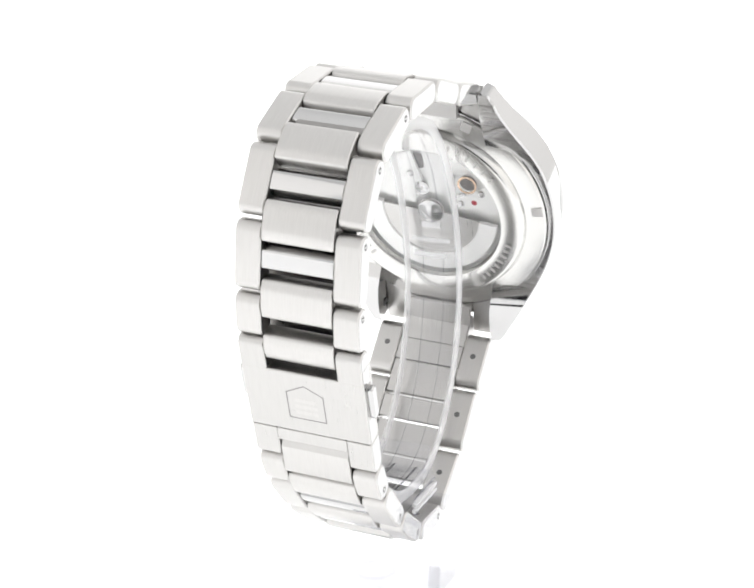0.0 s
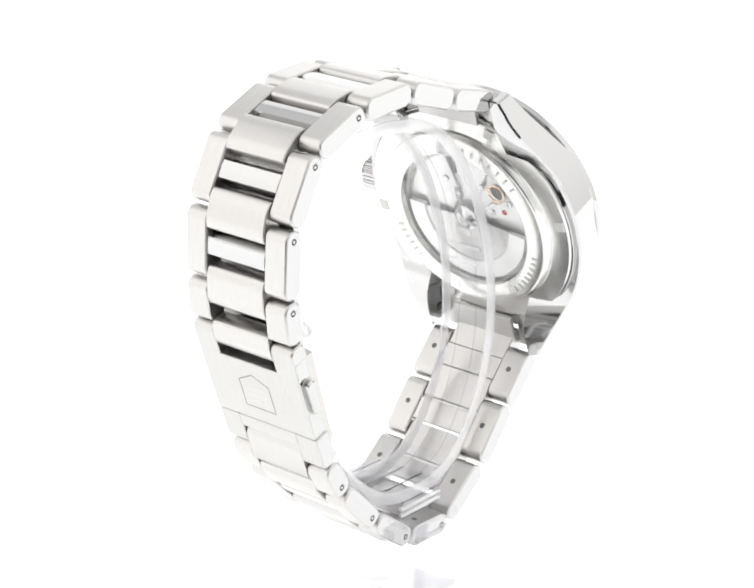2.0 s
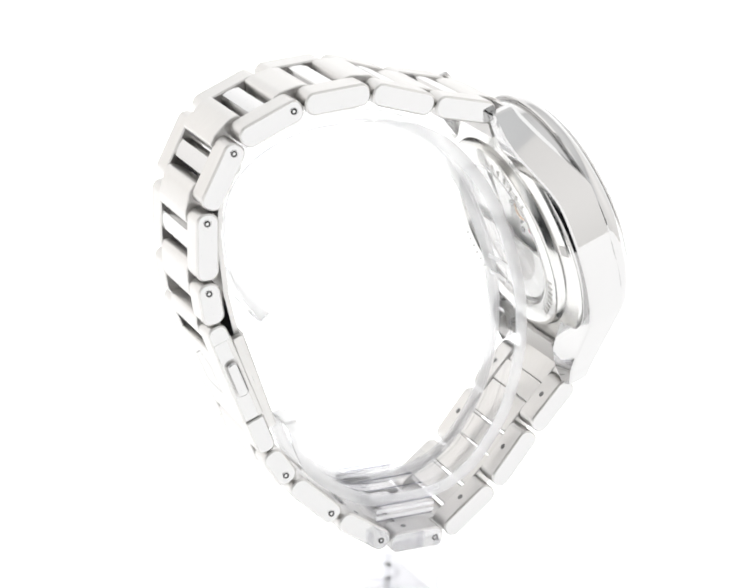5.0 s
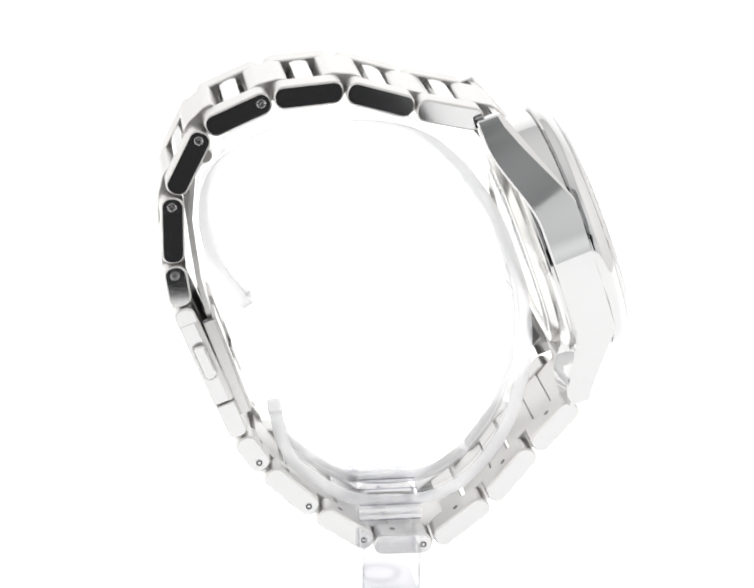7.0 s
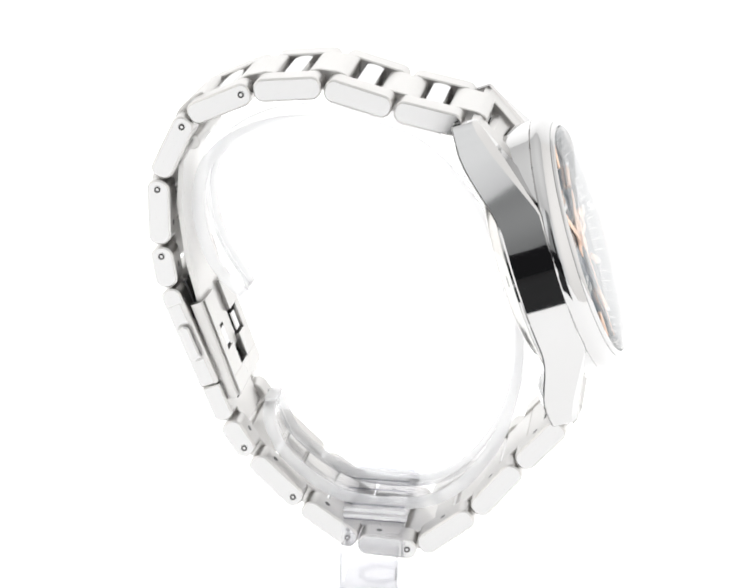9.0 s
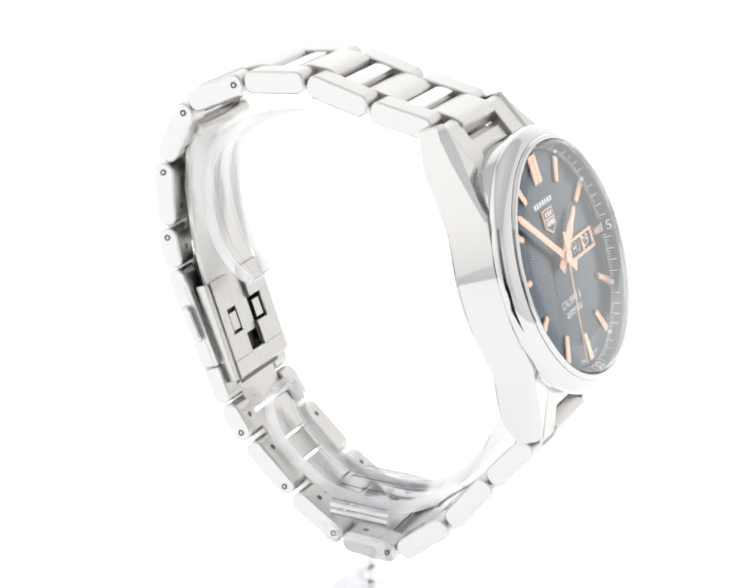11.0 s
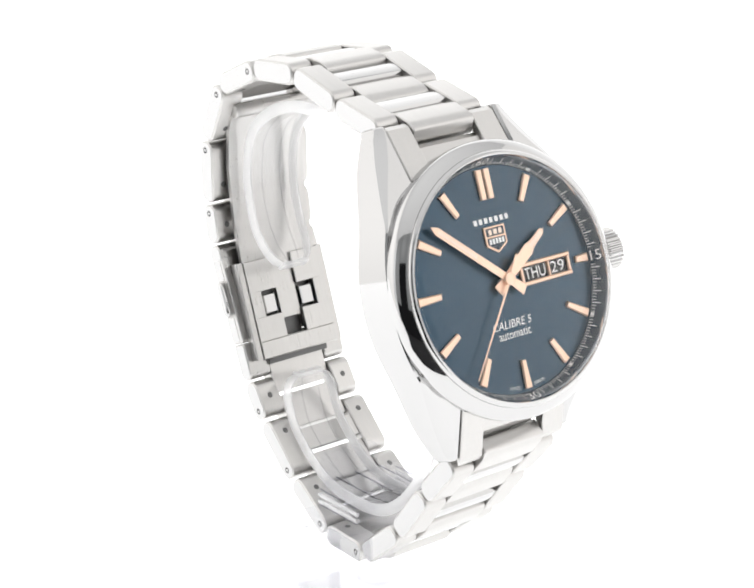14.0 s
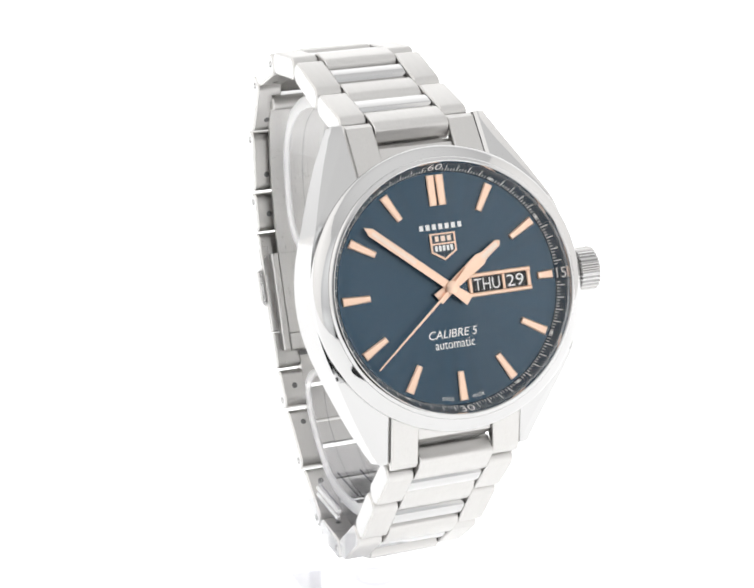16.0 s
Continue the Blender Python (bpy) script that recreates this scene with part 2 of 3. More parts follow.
def build_tent():
    w, d0, d1, h = 0.55, -0.62, 0.60, 0.75
    x0, x1, slot = -0.30, 0.20, 0.165
    sheet("floor", [(-w, d0, 0), (w, d0, 0), (w, d1, 0), (-w, d1, 0)], FLOOR_WHITE, "seamless white floor with an added glow, under the watch stand", "floor")
    # glowing walls and ceiling, added out of view to light the watch
    sheet("wall_left", [(-w, d0, 0), (-w, d1, 0), (-w, d1, h), (-w, d0, h)], TENT_LEFT, "unseen glowing white wall added as a light tent side", "wall")
    sheet("wall_right", [(w, d1, 0), (w, d0, 0), (w, d0, h), (w, d1, h)], TENT_RIGHT, "unseen glowing white wall added as a light tent side", "wall")
    sheet("wall_back", [(-w, d1, 0), (w, d1, 0), (w, d1, h), (-w, d1, h)], TENT_BACK, "unseen glowing white wall added as a light tent back", "wall")
    sheet("ceiling", [(-w, d1, h), (w, d1, h), (w, d0, h), (-w, d0, h)], TENT_TOP, "unseen glowing white ceiling added as a light tent top", "ceiling")
    # unseen dim panels and a dark gap, added to shape the steel's reflections
    v0, v1, gap0, gap1, gap_top = -0.30, 0.16, -0.10, 0.03, 0.46
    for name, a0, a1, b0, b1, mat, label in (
            ("wall_front_left", -w, x0, 0, slot, TENT_FRONT, "unseen glowing white panel added as a light tent front"),
            ("wall_front_right", x1, w, 0, slot, TENT_FRONT, "unseen glowing white panel added as a light tent front"),
            ("wall_front_upper_left", -w, v0, slot, h, TENT_FRONT, "unseen glowing white panel added as a light tent front"),
            ("wall_front_upper_right", v1, w, slot, h, TENT_FRONT, "unseen glowing white panel added as a light tent front"),
            ("wall_front_dim_left", v0, gap0, slot, h, TENT_DIM_FRONT, "unseen dimmer panel added beside the opening to shape reflections"),
            ("wall_front_dim_right", gap1, v1, slot, h, TENT_DIM_FRONT, "unseen dimmer panel added beside the opening to shape reflections"),
            ("wall_front_dim_upper", gap0, gap1, gap_top, h, TENT_DIM_FRONT, "unseen dimmer panel added over the opening to shape reflections")):
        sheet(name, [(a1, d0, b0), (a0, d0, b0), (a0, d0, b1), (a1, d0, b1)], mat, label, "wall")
    # unseen black sheet, cut to shape the dark reflections in the steel
    bm = prism([(-66, -315), (-190, -600), (150, -600), (76, -160), (70, -154), (-44, -154), (-50, -160)], 0, 3, 0.8, "xyz")
    tagged(new("dark_reflection_sheet", finish("dark_reflection_sheet", bm, REFLECTED_BLACK)), "unseen matte black sheet standing in for dark surroundings the steel reflects", "mat")


build_tent()

# ---- the watch; x towards the crown, y towards twelve, z out of the dial ----
watch = tagged(new("wristwatch"), "polished steel wristwatch with blue dial on a clear display cuff", "watch")

def slope(y):
    """Height of the lugs' top along y."""
    a = abs(y)
    return -0.4 if a < 10.5 else -0.4 - (a - 10.5) * 0.415


def under(y):
    a = abs(y)
    t = min(1.0, max(0.0, (a - 9) / 14))
    return -7.2 - 3.5 * (3 * t * t - 2 * t ** 3)


def flank(y):
    """Half width of the case at its back edge: a barrel in the middle that runs out into the lugs."""
    ys, ws = (0, 4, 8, 12, 16, 20, 24, 26), (21.45, 21.15, 20.2, 18.7, 16.9, 14.95, 13.0, 12.05)
    k = max(i for i in range(7) if ys[i] <= y)
    p = [ws[max(0, k - 1)] if k else ws[1], ws[k], ws[k + 1], ws[min(7, k + 2)]]
    t = (y - ys[k]) / (ys[k + 1] - ys[k])
    return 0.5 * (2 * p[1] + (p[2] - p[0]) * t + (2 * p[0] - 5 * p[1] + 4 * p[2] - p[3]) * t * t + (3 * p[1] - p[0] - 3 * p[2] + p[3]) * t ** 3)


def build_case():
    bm = lathe([(16.0, -7.4), (18.8, -7.3), (19.4, -6.9), (20.1, -5.6), (20.2, -1.6), (20.1, -1.1), (16, -1.0)], 120)
    body = part("case_body", bm, STEEL_POLISHED, watch, "polished steel case", angle=18)
    for sx in (1, -1):
        for sy in (1, -1):
            bm = bmesh.new()
            rows = []
            for y in (0, 1, 2, 3, 4, 5, 6, 7, 8, 9, 10, 11, 12, 13, 14, 15, 16, 17, 18, 19, 20, 21, 22, 23, 24, 24.9, 25.7, 25.9):
                wb = flank(y)
                wt = wb - 0.85 * max(0.0, 1 - y / 22)
                zt, zb = min(slope(y), -0.75), under(y)
                e = 0.0 if y < 25.8 else 0.25
                inner = 10.35 if y > 13 else 10.35 + (13 - y) * 0.2
                bev = min(1.75, max(0.3, (y - 9) * 0.15), wt - inner - 0.65)
                dip = 1.4 * min(1, max(0, (y - 13) / 5)) * min(1, (wb - inner) / 6) if sy < 0 else 0
                sec = [(inner + e, zb + e - dip), (wb - 0.3 - e, zb + e), (wb - e, zb + 0.3 + e), (wt - e, zt - 0.55 * bev - e), (wt - bev, zt - e), (inner + 0.45, zt - e), (inner + e, zt - 0.4 - e)]
                yy = y if sy > 0 or y < 12 else 12 + (y - 12) * 0.906
                rows.append([bm.verts.new((sx * x, sy * yy, z)) for x, z in sec])
            for a, b in zip(rows, rows[1:]):
                for i in range(7):
                    j = (i + 1) % 7
                    bm.faces.new((a[i], a[j], b[j], b[i]))
            bm.faces.new(rows[0])
            bm.faces.new(rows[-1][::-1])
            part("lug", bm, STEEL_POLISHED, body, "bevelled polished lug", None, 18)
    for sy in (1, -1):
        for sx in (1, -1):
            part("lug_hole", lathe(ring_profile(0.35, 0.8, 0, 0.12, 0.04), 16, closed=True), STEEL_DARK, body, "", mm(sx * 10.3, 23.3 if sy > 0 else -22.2, -8.3, 0, -90 * sx, 0))
    lower = [(19.0, -1.05), (20.4, -1.02), (20.72, -0.92), (20.88, -0.7), (20.9, -0.2), (20.86, 0.2), (20.7, 0.55), (20.4, 0.88), (20.0, 1.22), (19.5, 1.6), (19.1, 1.86), (18.95, 1.84)]
    upper = [(18.95, 1.8), (19.02, 1.98), (18.92, 2.2), (18.68, 2.42), (18.45, 2.5), (18.28, 2.45), (18.18, 2.25), (18.1, 1.7), (18.6, 1.0)]
    bezel = part("bezel", lathe(lower, 144), STEEL_POLISHED, watch, "stepped polished steel bezel")
    part("bezel_rim", lathe(upper, 144), STEEL_POLISHED, bezel)
    dome = [(18.14, 2.3), (18.0, 2.75)] + [(17.6 * math.cos(radians(a)), 2.98 + 1.1 * math.sin(radians(a))) for a in range(0, 91, 6)]
    glass = part("crystal", lathe(dome, 96), SAPPHIRE, watch, "domed clear sapphire crystal")
    glass.visible_shadow = False
    # crown with flutes
    prof = []
    for i in range(112):
        a = 2 * math.pi * i / 112
        prof.append(((3.1 + 0.28 * (1 if i % 4 in (0, 1) else -0.2)) * math.cos(a), (3.1 + 0.28 * (1 if i % 4 in (0, 1) else -0.2)) * math.sin(a)))
    bm = prism(prof, 21.4, 24.6, 0.18, "yzx")
    crown = part("crown", bm, STEEL_POLISHED, watch, "fluted steel winding crown", mm(0, 0, -3.4))
    part("crown_cap", lathe([(0, 0.75), (1.6, 0.62), (2.6, 0.3), (2.85, 0.0)], 48), STEEL_POLISHED, crown, "", mm(24.55, 0, 0, 0, 90, 0))
    part("crown_neck", lathe([(2.2, -2.2), (2.2, 0.2)], 32), STEEL_DARK, crown, "", mm(21.4, 0, 0, 0, 90, 0))


build_case()


def build_back():
    ring = part("case_back", lathe([(20.25, -6.9), (20.2, -7.9), (20.0, -8.25), (17.1, -8.55), (16.9, -8.65), (16.5, -9.75), (16.3, -9.95), (15.9, -10.05), (13.3, -10.2), (12.9, -10.05), (12.6, -9.2)], 120), CASE_BACK_STEEL, watch, "screwed steel case back with a viewing window")
    part("screw_ring", lathe(ring_profile(20.3, 20.6, -7.75, -7.1, 0.08), 120, closed=True), STEEL_POLISHED, ring)
    for k in range(6):
        a = 112 + 60 * k
        part("key_notch", block(-0.95, 0.95, -0.9, 0.9, -0.22, 0.25, 0.1), ENGRAVED, ring, "", pose(0.0189 * math.cos(radians(a)), 0.0189 * math.sin(radians(a)), -0.00828, 0, 0, a))
    # raised lettering round the window, as plain bars
    for start, count, step in ((100, 7, 7.0), (196, 8, 5.0), (318, 6, 5)):
        for k in range(count):
            a = start + k * step
            part("engraved_bar", block(-0.2, 0.2, -0.55, 0.55, -0.04, 0.04, 0.0), ENGRAVED, ring, "", pose(0.0146 * math.cos(radians(a)), 0.0146 * math.sin(radians(a)), -0.01018, 0, 0, a + 90))
    g = part("window_glass", lathe([(0, -9.75), (12.9, -9.75)], 64), BACK_GLASS, ring, "clear case back window")
    g.visible_shadow = False
    plate = part("movement_plate", lathe([(0, -7.6), (12.75, -7.6), (12.75, -9.4)], 64), MOVEMENT, ring, "plated automatic movement")
    weight = lathe(ring_profile(8.6, 11.9, -9.2, -8.3, 0.15), 48, closed=True, a0=186, a1=364)
    ro = part("rotor", weight, MOVEMENT, ring, "half-round brushed winding rotor")
    web = [(2.4 * math.cos(radians(a)), 2.4 * math.sin(radians(a))) for a in range(0, 181, 12)] + [(8.7 * math.cos(radians(a)), 8.7 * math.sin(radians(a))) for a in range(186, 365, 8)]
    part("rotor_web", prism(web, -8.95, -8.6, 0.0, "xyz"), STEEL_SATIN, ro)
    part("rotor_hub", lathe([(0, -9.45), (1.1, -9.4), (1.4, -9.2), (2.2, -9.15), (2.3, -8.6)], 32), STEEL_POLISHED, ro)
    part("rotor_script", block(-2.6, 2.6, -6.4, -5.6, -8.99, -8.95, 0.0), ENGRAVED, ro)
    part("rotor_script", block(-2.0, 2.0, -7.6, -7.0, -8.99, -8.95, 0.0), ENGRAVED, ro)
    # bridges and wheels in the upper half
    for a0, a1, r0, r1, z in ((12, 74, 3.0, 11.9, -8.15), (84, 118, 3.4, 11.6, -8.25), (150, 172, 4.0, 11.8, -8.1)):
        part("bridge", lathe(ring_profile(r0, r1, z, -7.55, 0.15), 24, closed=True, a0=a0, a1=a1), MOVEMENT, ring, "plated bridge with bevelled rim")
    for x, y, r, z in ((-5.6, 2.2, 1.5, -8.0), (-9.4, 3.6, 1.2, -8.05), (1.6, 4.0, 1.3, -8.3)):
        part("gear_wheel", lathe(ring_profile(0.3, r, z, z + 0.25, 0.06), 28, closed=True), STEEL_POLISHED, ring, "", mm(x, y, 0))
    part("balance_wheel", lathe(ring_profile(1.35, 1.7, -8.5, -8.3, 0.05), 36, closed=True), GILT, ring, "gilt balance wheel", mm(-6.6, 6.0, 0))
    # flat dark discs on the plate paint in the shade of two recesses
    part("recess_shade_disc", lathe([(0, -7.75), (1.5, -7.75)], 32), MOVEMENT_DARK, ring, "", mm(-6.6, 6.0, 0))
    part("recess_shade_disc", lathe([(0, -7.72), (1.6, -7.72)], 32), MOVEMENT_DARK, ring, "", mm(2.2, 9.2, 0))
    for x, y, z in ((-5.2, 1.9, -8.15), (-3.6, 6.5, -8.15), (3.6, 6.6, -8.25), (-9.0, 4.4, -8.15)):
        part("screw_head", lathe([(0, -0.22), (0.5, -0.2), (0.62, 0.0)], 20), STEEL_POLISHED, ring, "", mm(x, y, z))
    part("jewel", lathe([(0, -0.1), (0.4, -0.08), (0.5, 0.0)], 16), RUBY, ring, "", mm(-7.6, 2.4, -8.12))


build_back()


def build_dial():
    dial = part("dial", lathe([(0, -0.3), (6, -0.3), (12, -0.3), (17.0, -0.3)], 120), DIAL, watch, "sunray-brushed dark blue dial")
    flange = part("minute_flange", lathe([(17.05, -0.32), (18.25, 1.75)], 120), FLANGE, watch, "sloping blue-black minute ring")
    # minute strokes lie on the sloping ring
    tilt = math.degrees(math.atan2(2.07, 1.2))
    bm = bmesh.new()
    slant = Vector((1.2, 0, 2.07)).normalized()
    lift = Vector((-2.07, 0, 1.2)).normalized() * 0.03
    for k in range(240):
        if k % 60 in (0, 1, 2, 58, 59):
            continue
        if k % 20 == 0:
            s0, s1, hw = 0.25, 0.85, 0.30
        elif k % 4 == 0:
            s0, s1, hw = 0.2, 1.6, 0.075
        else:
            s0, s1, hw = 0.2, 0.85, 0.058
        rot = Matrix.Rotation(radians(90 - 1.5 * k), 3, "Z")
        base = Vector((17.05, 0, -0.32)) + lift
        side = Vector((0, hw, 0))
        vs = [bm.verts.new(rot @ p) for p in (base + slant * s0 - side, base + slant * s1 - side, base + slant * s1 + side, base + slant * s0 + side)]
        bm.faces.new(vs)
    tagged(part("minute_strokes", bm, PRINT, flange), kind="stuff")
    for words, deg in (("60", 90), ("15", 0), ("30", 270), ("45", 180)):
        a = radians(deg)
        spot = Matrix.Rotation(a, 4, "Z") @ Matrix.Translation((0.01763, 0, 0.00075)) @ Matrix.Rotation(radians(-tilt), 4, "Y") @ Matrix.Rotation(radians({90: -90, 270: 90, 0: 0, 180: 180}[deg]), 4, "Z")
        written("minute_numeral", words, 1.55, PRINT, flange, spot, 1.75 if deg in (0, 180) else 2.2)
    # applied hour markers
    def bar(outer, inner, wo, wi):
        o = [(-wo, outer), (wo, outer), (wi, inner), (-wi, inner)]
        return prism(o, -0.3, 0.25, 0.18, "xyz")
    long = finish("hour_marker", bar(16.5, 12.25, 0.66, 0.46), ROSE)
    for h in (1, 2, 4, 5, 6, 7, 8, 9, 10, 11):
        part("hour_marker", long, ROSE, dial, "", mm(0, 0, 0, 0, 0, -30 * h))
    part("hour_marker", bar(16.5, 14.1, 0.66, 0.52), ROSE, dial, "", mm(0, 0, 0, 0, 0, -90))
    for s in (-0.72, 0.72):
        part("hour_marker", bar(16.6, 12.1, 0.62, 0.56), ROSE, dial, "", mm(s, 0, 0))
    # day and date window
    outer, x0, x1, y0, y1 = 0.62, 3.0, 12.95, -1.85, 1.6
    fr = bmesh.new()
    for a in ((x0, x1, y0, y0 + 0.6), (x0, x1, y1 - 0.6, y1), (x0, x0 + 0.6, y0 + 0.62, y1 - 0.62), (x1 - 0.6, x1, y0 + 0.62, y1 - 0.62), (8.4, 8.85, y0 + 0.62, y1 - 0.62)):
        block(*a, -0.3, 0.22, 0.15, fr)
    win = part("date_window", fr, ROSE, dial, "rose gold frame of the day and date window")
    part("day_disc", block(x0 + 0.5, 8.45, y0 + 0.5, y1 - 0.5, -0.29, -0.24, 0), BLACK, win)
    part("date_disc", block(8.8, x1 - 0.5, y0 + 0.5, y1 - 0.5, -0.29, -0.24, 0), BLACK, win)
    written("day_word", "THU", 1.75, PRINT, win, mm(6.05, -0.13, -0.2), 4.1)
    written("date_number", "29", 1.75, PRINT, win, mm(10.55, -0.13, -0.2), 2.7)
    # emblem: a shield without its letters
    sh = [(-2.0, 8.1), (-2.0, 5.3), (0, 4.05), (2.0, 5.3), (2.0, 8.1)]
    em = part("shield_emblem", prism(sh, -0.3, 0.05, 0.06, "xyz"), ROSE, dial, "applied shield-shaped emblem")
    part("shield_field", prism([(-1.7, 7.85), (-1.7, 6.65), (1.7, 6.65), (1.7, 7.85)], 0.0, 0.08, 0, "xyz"), FLANGE, em)
    part("shield_field", prism([(-1.7, 6.4), (-1.7, 5.45), (0, 4.4), (1.7, 5.45), (1.7, 6.4)], 0.0, 0.08, 0, "xyz"), FLANGE, em)
    for k, (x, w) in enumerate(((-0.95, 0.28), (0.0, 0.34), (0.95, 0.3))):
        part("emblem_bar", block(x - w, x + w, 6.85, 7.65, 0.08, 0.11, 0), LUME, em)
    for x in (-1.2, -0.6, 0.0, 0.6, 1.2):
        part("emblem_bar", block(x - 0.2, x + 0.2, 5.45, 6.25, 0.08, 0.11, 0), PRINT, em)
    # model line as plain bars
    for k in range(7):
        x = -3.0 + k * 1.0
        part("printed_bar", block(x - 0.3, x + 0.3, 8.65, 9.45, -0.3, -0.26, 0), PRINT, dial)
    written("printed_line", "CALIBRE 5", 1.2, PRINT, dial, mm(-0.25, -6.6, -0.26), 7.6, 0.2)
    written("printed_line", "automatic", 1.25, PRINT, dial, mm(-0.15, -8.15, -0.26), 6.2)
    written("printed_line", "SWISS", 0.5, PRINT, dial, mm(-2.4, -16.0, -0.26, 0, 0, -9), 1.9)
    written("printed_line", "MADE", 0.5, PRINT, dial, mm(2.4, -16.0, -0.26, 0, 0, 9), 1.9)
    # hands
    hour = [(-0.95, -2.6), (0.95, -2.6), (0.75, 0), (1.0, 6.2), (0.62, 7.2), (0.55, 9.9), (0, 10.5), (-0.55, 9.9), (-0.62, 7.2), (-1.0, 6.2), (-0.75, 0)]
    ang = {"hour": -55.6, "minute": -310.1}
    hh = part("hour_hand", prism(hour, 0.45, 0.65, 0.06, "xyz"), ROSE, watch, "faceted rose gold hour hand", mm(0, 0, 0, 0, 0, ang["hour"]))
    part("lume_strip", block(-0.32, 0.32, 6.6, 9.8, 0.64, 0.68, 0), LUME, hh)
    minute = [(-0.85, -3.4), (0.85, -3.4), (0.6, 0), (0.62, 14.6), (0, 15.8), (-0.62, 14.6), (-0.6, 0)]
    mh = part("minute_hand", prism(minute, 0.8, 1.0, 0.06, "xyz"), ROSE, watch, "faceted rose gold minute hand", mm(0, 0, 0, 0, 0, ang["minute"]))
    part("lume_strip", block(-0.25, 0.25, 6.5, 14.4, 0.99, 1.03, 0), LUME, mh)
    part("hand_hub", lathe([(0, 1.55), (0.6, 1.5), (0.95, 1.35), (1.0, 0.4)], 24), ROSE, watch)
    sec = [(-0.5, -3.9), (0.5, -3.9), (0.2, 0), (0.1, 16.4), (-0.1, 16.4), (-0.2, 0)]
    return part("second_hand", prism(sec, 1.15, 1.28, 0.03, "xyz"), ROSE, watch, "slim rose gold sweep second hand")


second_hand = build_dial()

# ---- bracelet; joints in the side plane (y, z) from twelve round to six ----
JOINTS = [(25.0, -9.3), (30.6, -18.6), (37.0, -27.7), (39.7, -38.4), (38.8, -49.5), (30.9, -57.6), (20.5, -61.3), (13.4, -62.6),
          (-10.5, -61.6), (-17.4, -59.9), (-27.8, -54.6), (-36.6, -48.2), (-40.3, -38.8), (-36.4, -27.8), (-30.4, -18.4), (-25.3, -9.4)]
THICK = 1.8
SPREAD = [1, 1, 0.995, 0.98, 0.97, 0.965, 0.96, 0.96, 0.96, 0.965, 0.97, 0.98, 0.99, 1, 1, 1]


def width(i):
    """Narrows the bracelet towards the clasp, where it also sits a little off the case's middle."""
    return Matrix.Translation(((SPREAD[i] - 1) * 0.0036, 0, 0)) @ Matrix.Diagonal((SPREAD[i], 1, 1, 1))


def link_frame(a, b):
    """Pose with y along the bracelet from a to b and z outwards, at the middle."""
    dy, dz = b[0] - a[0], b[1] - a[1]
    ln = math.hypot(dy, dz)
    f = Matrix(((1, 0, 0), (0, dy / ln, dz / ln), (0, dz / ln, -dy / ln))).to_4x4()
    u = Vector((0, dy / ln, dz / ln))
    out = Vector((0, dz / ln, -dy / ln))
    mid = Vector((0, (a[0] + b[0]) / 2, (a[1] + b[1]) / 2))
    if out.dot(mid - Vector((0, 0, -34))) < 0:
        out = -out
    side = u.cross(out)
    m = Matrix((side, u, out)).transposed().to_4x4()
    m.translation = mid / 1000
    return m, ln


def side_mesh(length):
    h = length / 2 - 0.22
    poly = rounded(-h, -THICK, h, THICK, (1.65, 1.65, 1.5, 1.5), 6)
    return finish("side_plate", prism(poly, 5.95, 10.2, 0.22), STEEL_BRUSHED, 40)


def cheek_mesh(length):
    """The polished outer face of a side plate."""
    h = length / 2 - 0.48
    poly = rounded(-h, -THICK + 0.32, h, THICK - 0.32, (1.33, 1.33, 1.2, 1.2), 6)
    return finish("polished_face", prism(poly, 10.15, 10.215), STEEL_POLISHED, 40)


def middle_mesh(length, lift, name="center_plate"):
    h = length / 2
    arch = [(y * q, z + lift) for q, row in ((1, ((h - 0.12, 1.1), (h - 0.4, 1.28), (h - 1.35, 1.6), (h - 1.9, 1.66))), (-1, ((h - 1.9, 1.66), (h - 1.35, 1.6), (h - 0.4, 1.28), (h - 0.12, 1.1)))) for y, z in row]
    poly = [(-h + 0.15, -1.55 + lift), (h - 0.15, -1.55 + lift), (h, -1.3 + lift), (h, 0.85 + lift)] + arch + [(-h, 0.85 + lift), (-h, -1.3 + lift)]
    return finish(name, prism(poly, -5.85, 5.85, 0.15), STEEL_BRUSHED)


def bar_mesh():
    poly = [(-1.95, -1.5), (1.95, -1.5), (2.1, -1.25), (1.88, 0.55), (1.35, 1.46), (0.5, 1.58), (-0.5, 1.58), (-1.35, 1.46), (-1.88, 0.55), (-2.1, -1.25)]
    return finish("polished_bar", prism(poly, -5.9, 5.9, 0.12), STEEL_POLISHED)


SIDE, CHEEK = {}, {}
CENTER, CENTER_SHORT, BAR = middle_mesh(6.2, 0.1), middle_mesh(4.6, 0.1), bar_mesh()
BAR_BACK = finish("bar_back", block(-5.8, 5.8, -1.9, 1.9, -1.56, -1.5, 0), STEEL_BRUSHED)
PIN = finish("pin", lathe([(0, 0.05), (0.22, 0.045), (0.27, 0.0)], 20), STEEL_POLISHED)
PIN_COLLAR = finish("pin_collar", lathe([(0.5, 0.01), (0.54, 0.045), (0.62, 0.045), (0.68, 0.0)], 24), STEEL_POLISHED)
# flat dark discs: the shade of pin holes and slots is painted in
PIN_WELL = finish("pin_well", lathe([(0, 0.015), (0.44, 0.015), (0.5, 0.0)], 20), PIN_BLACK)
DIMPLE = finish("pin_slot", lathe([(0, -0.02), (0.42, -0.02), (0.5, 0.01)], 16), STEEL_DARK)


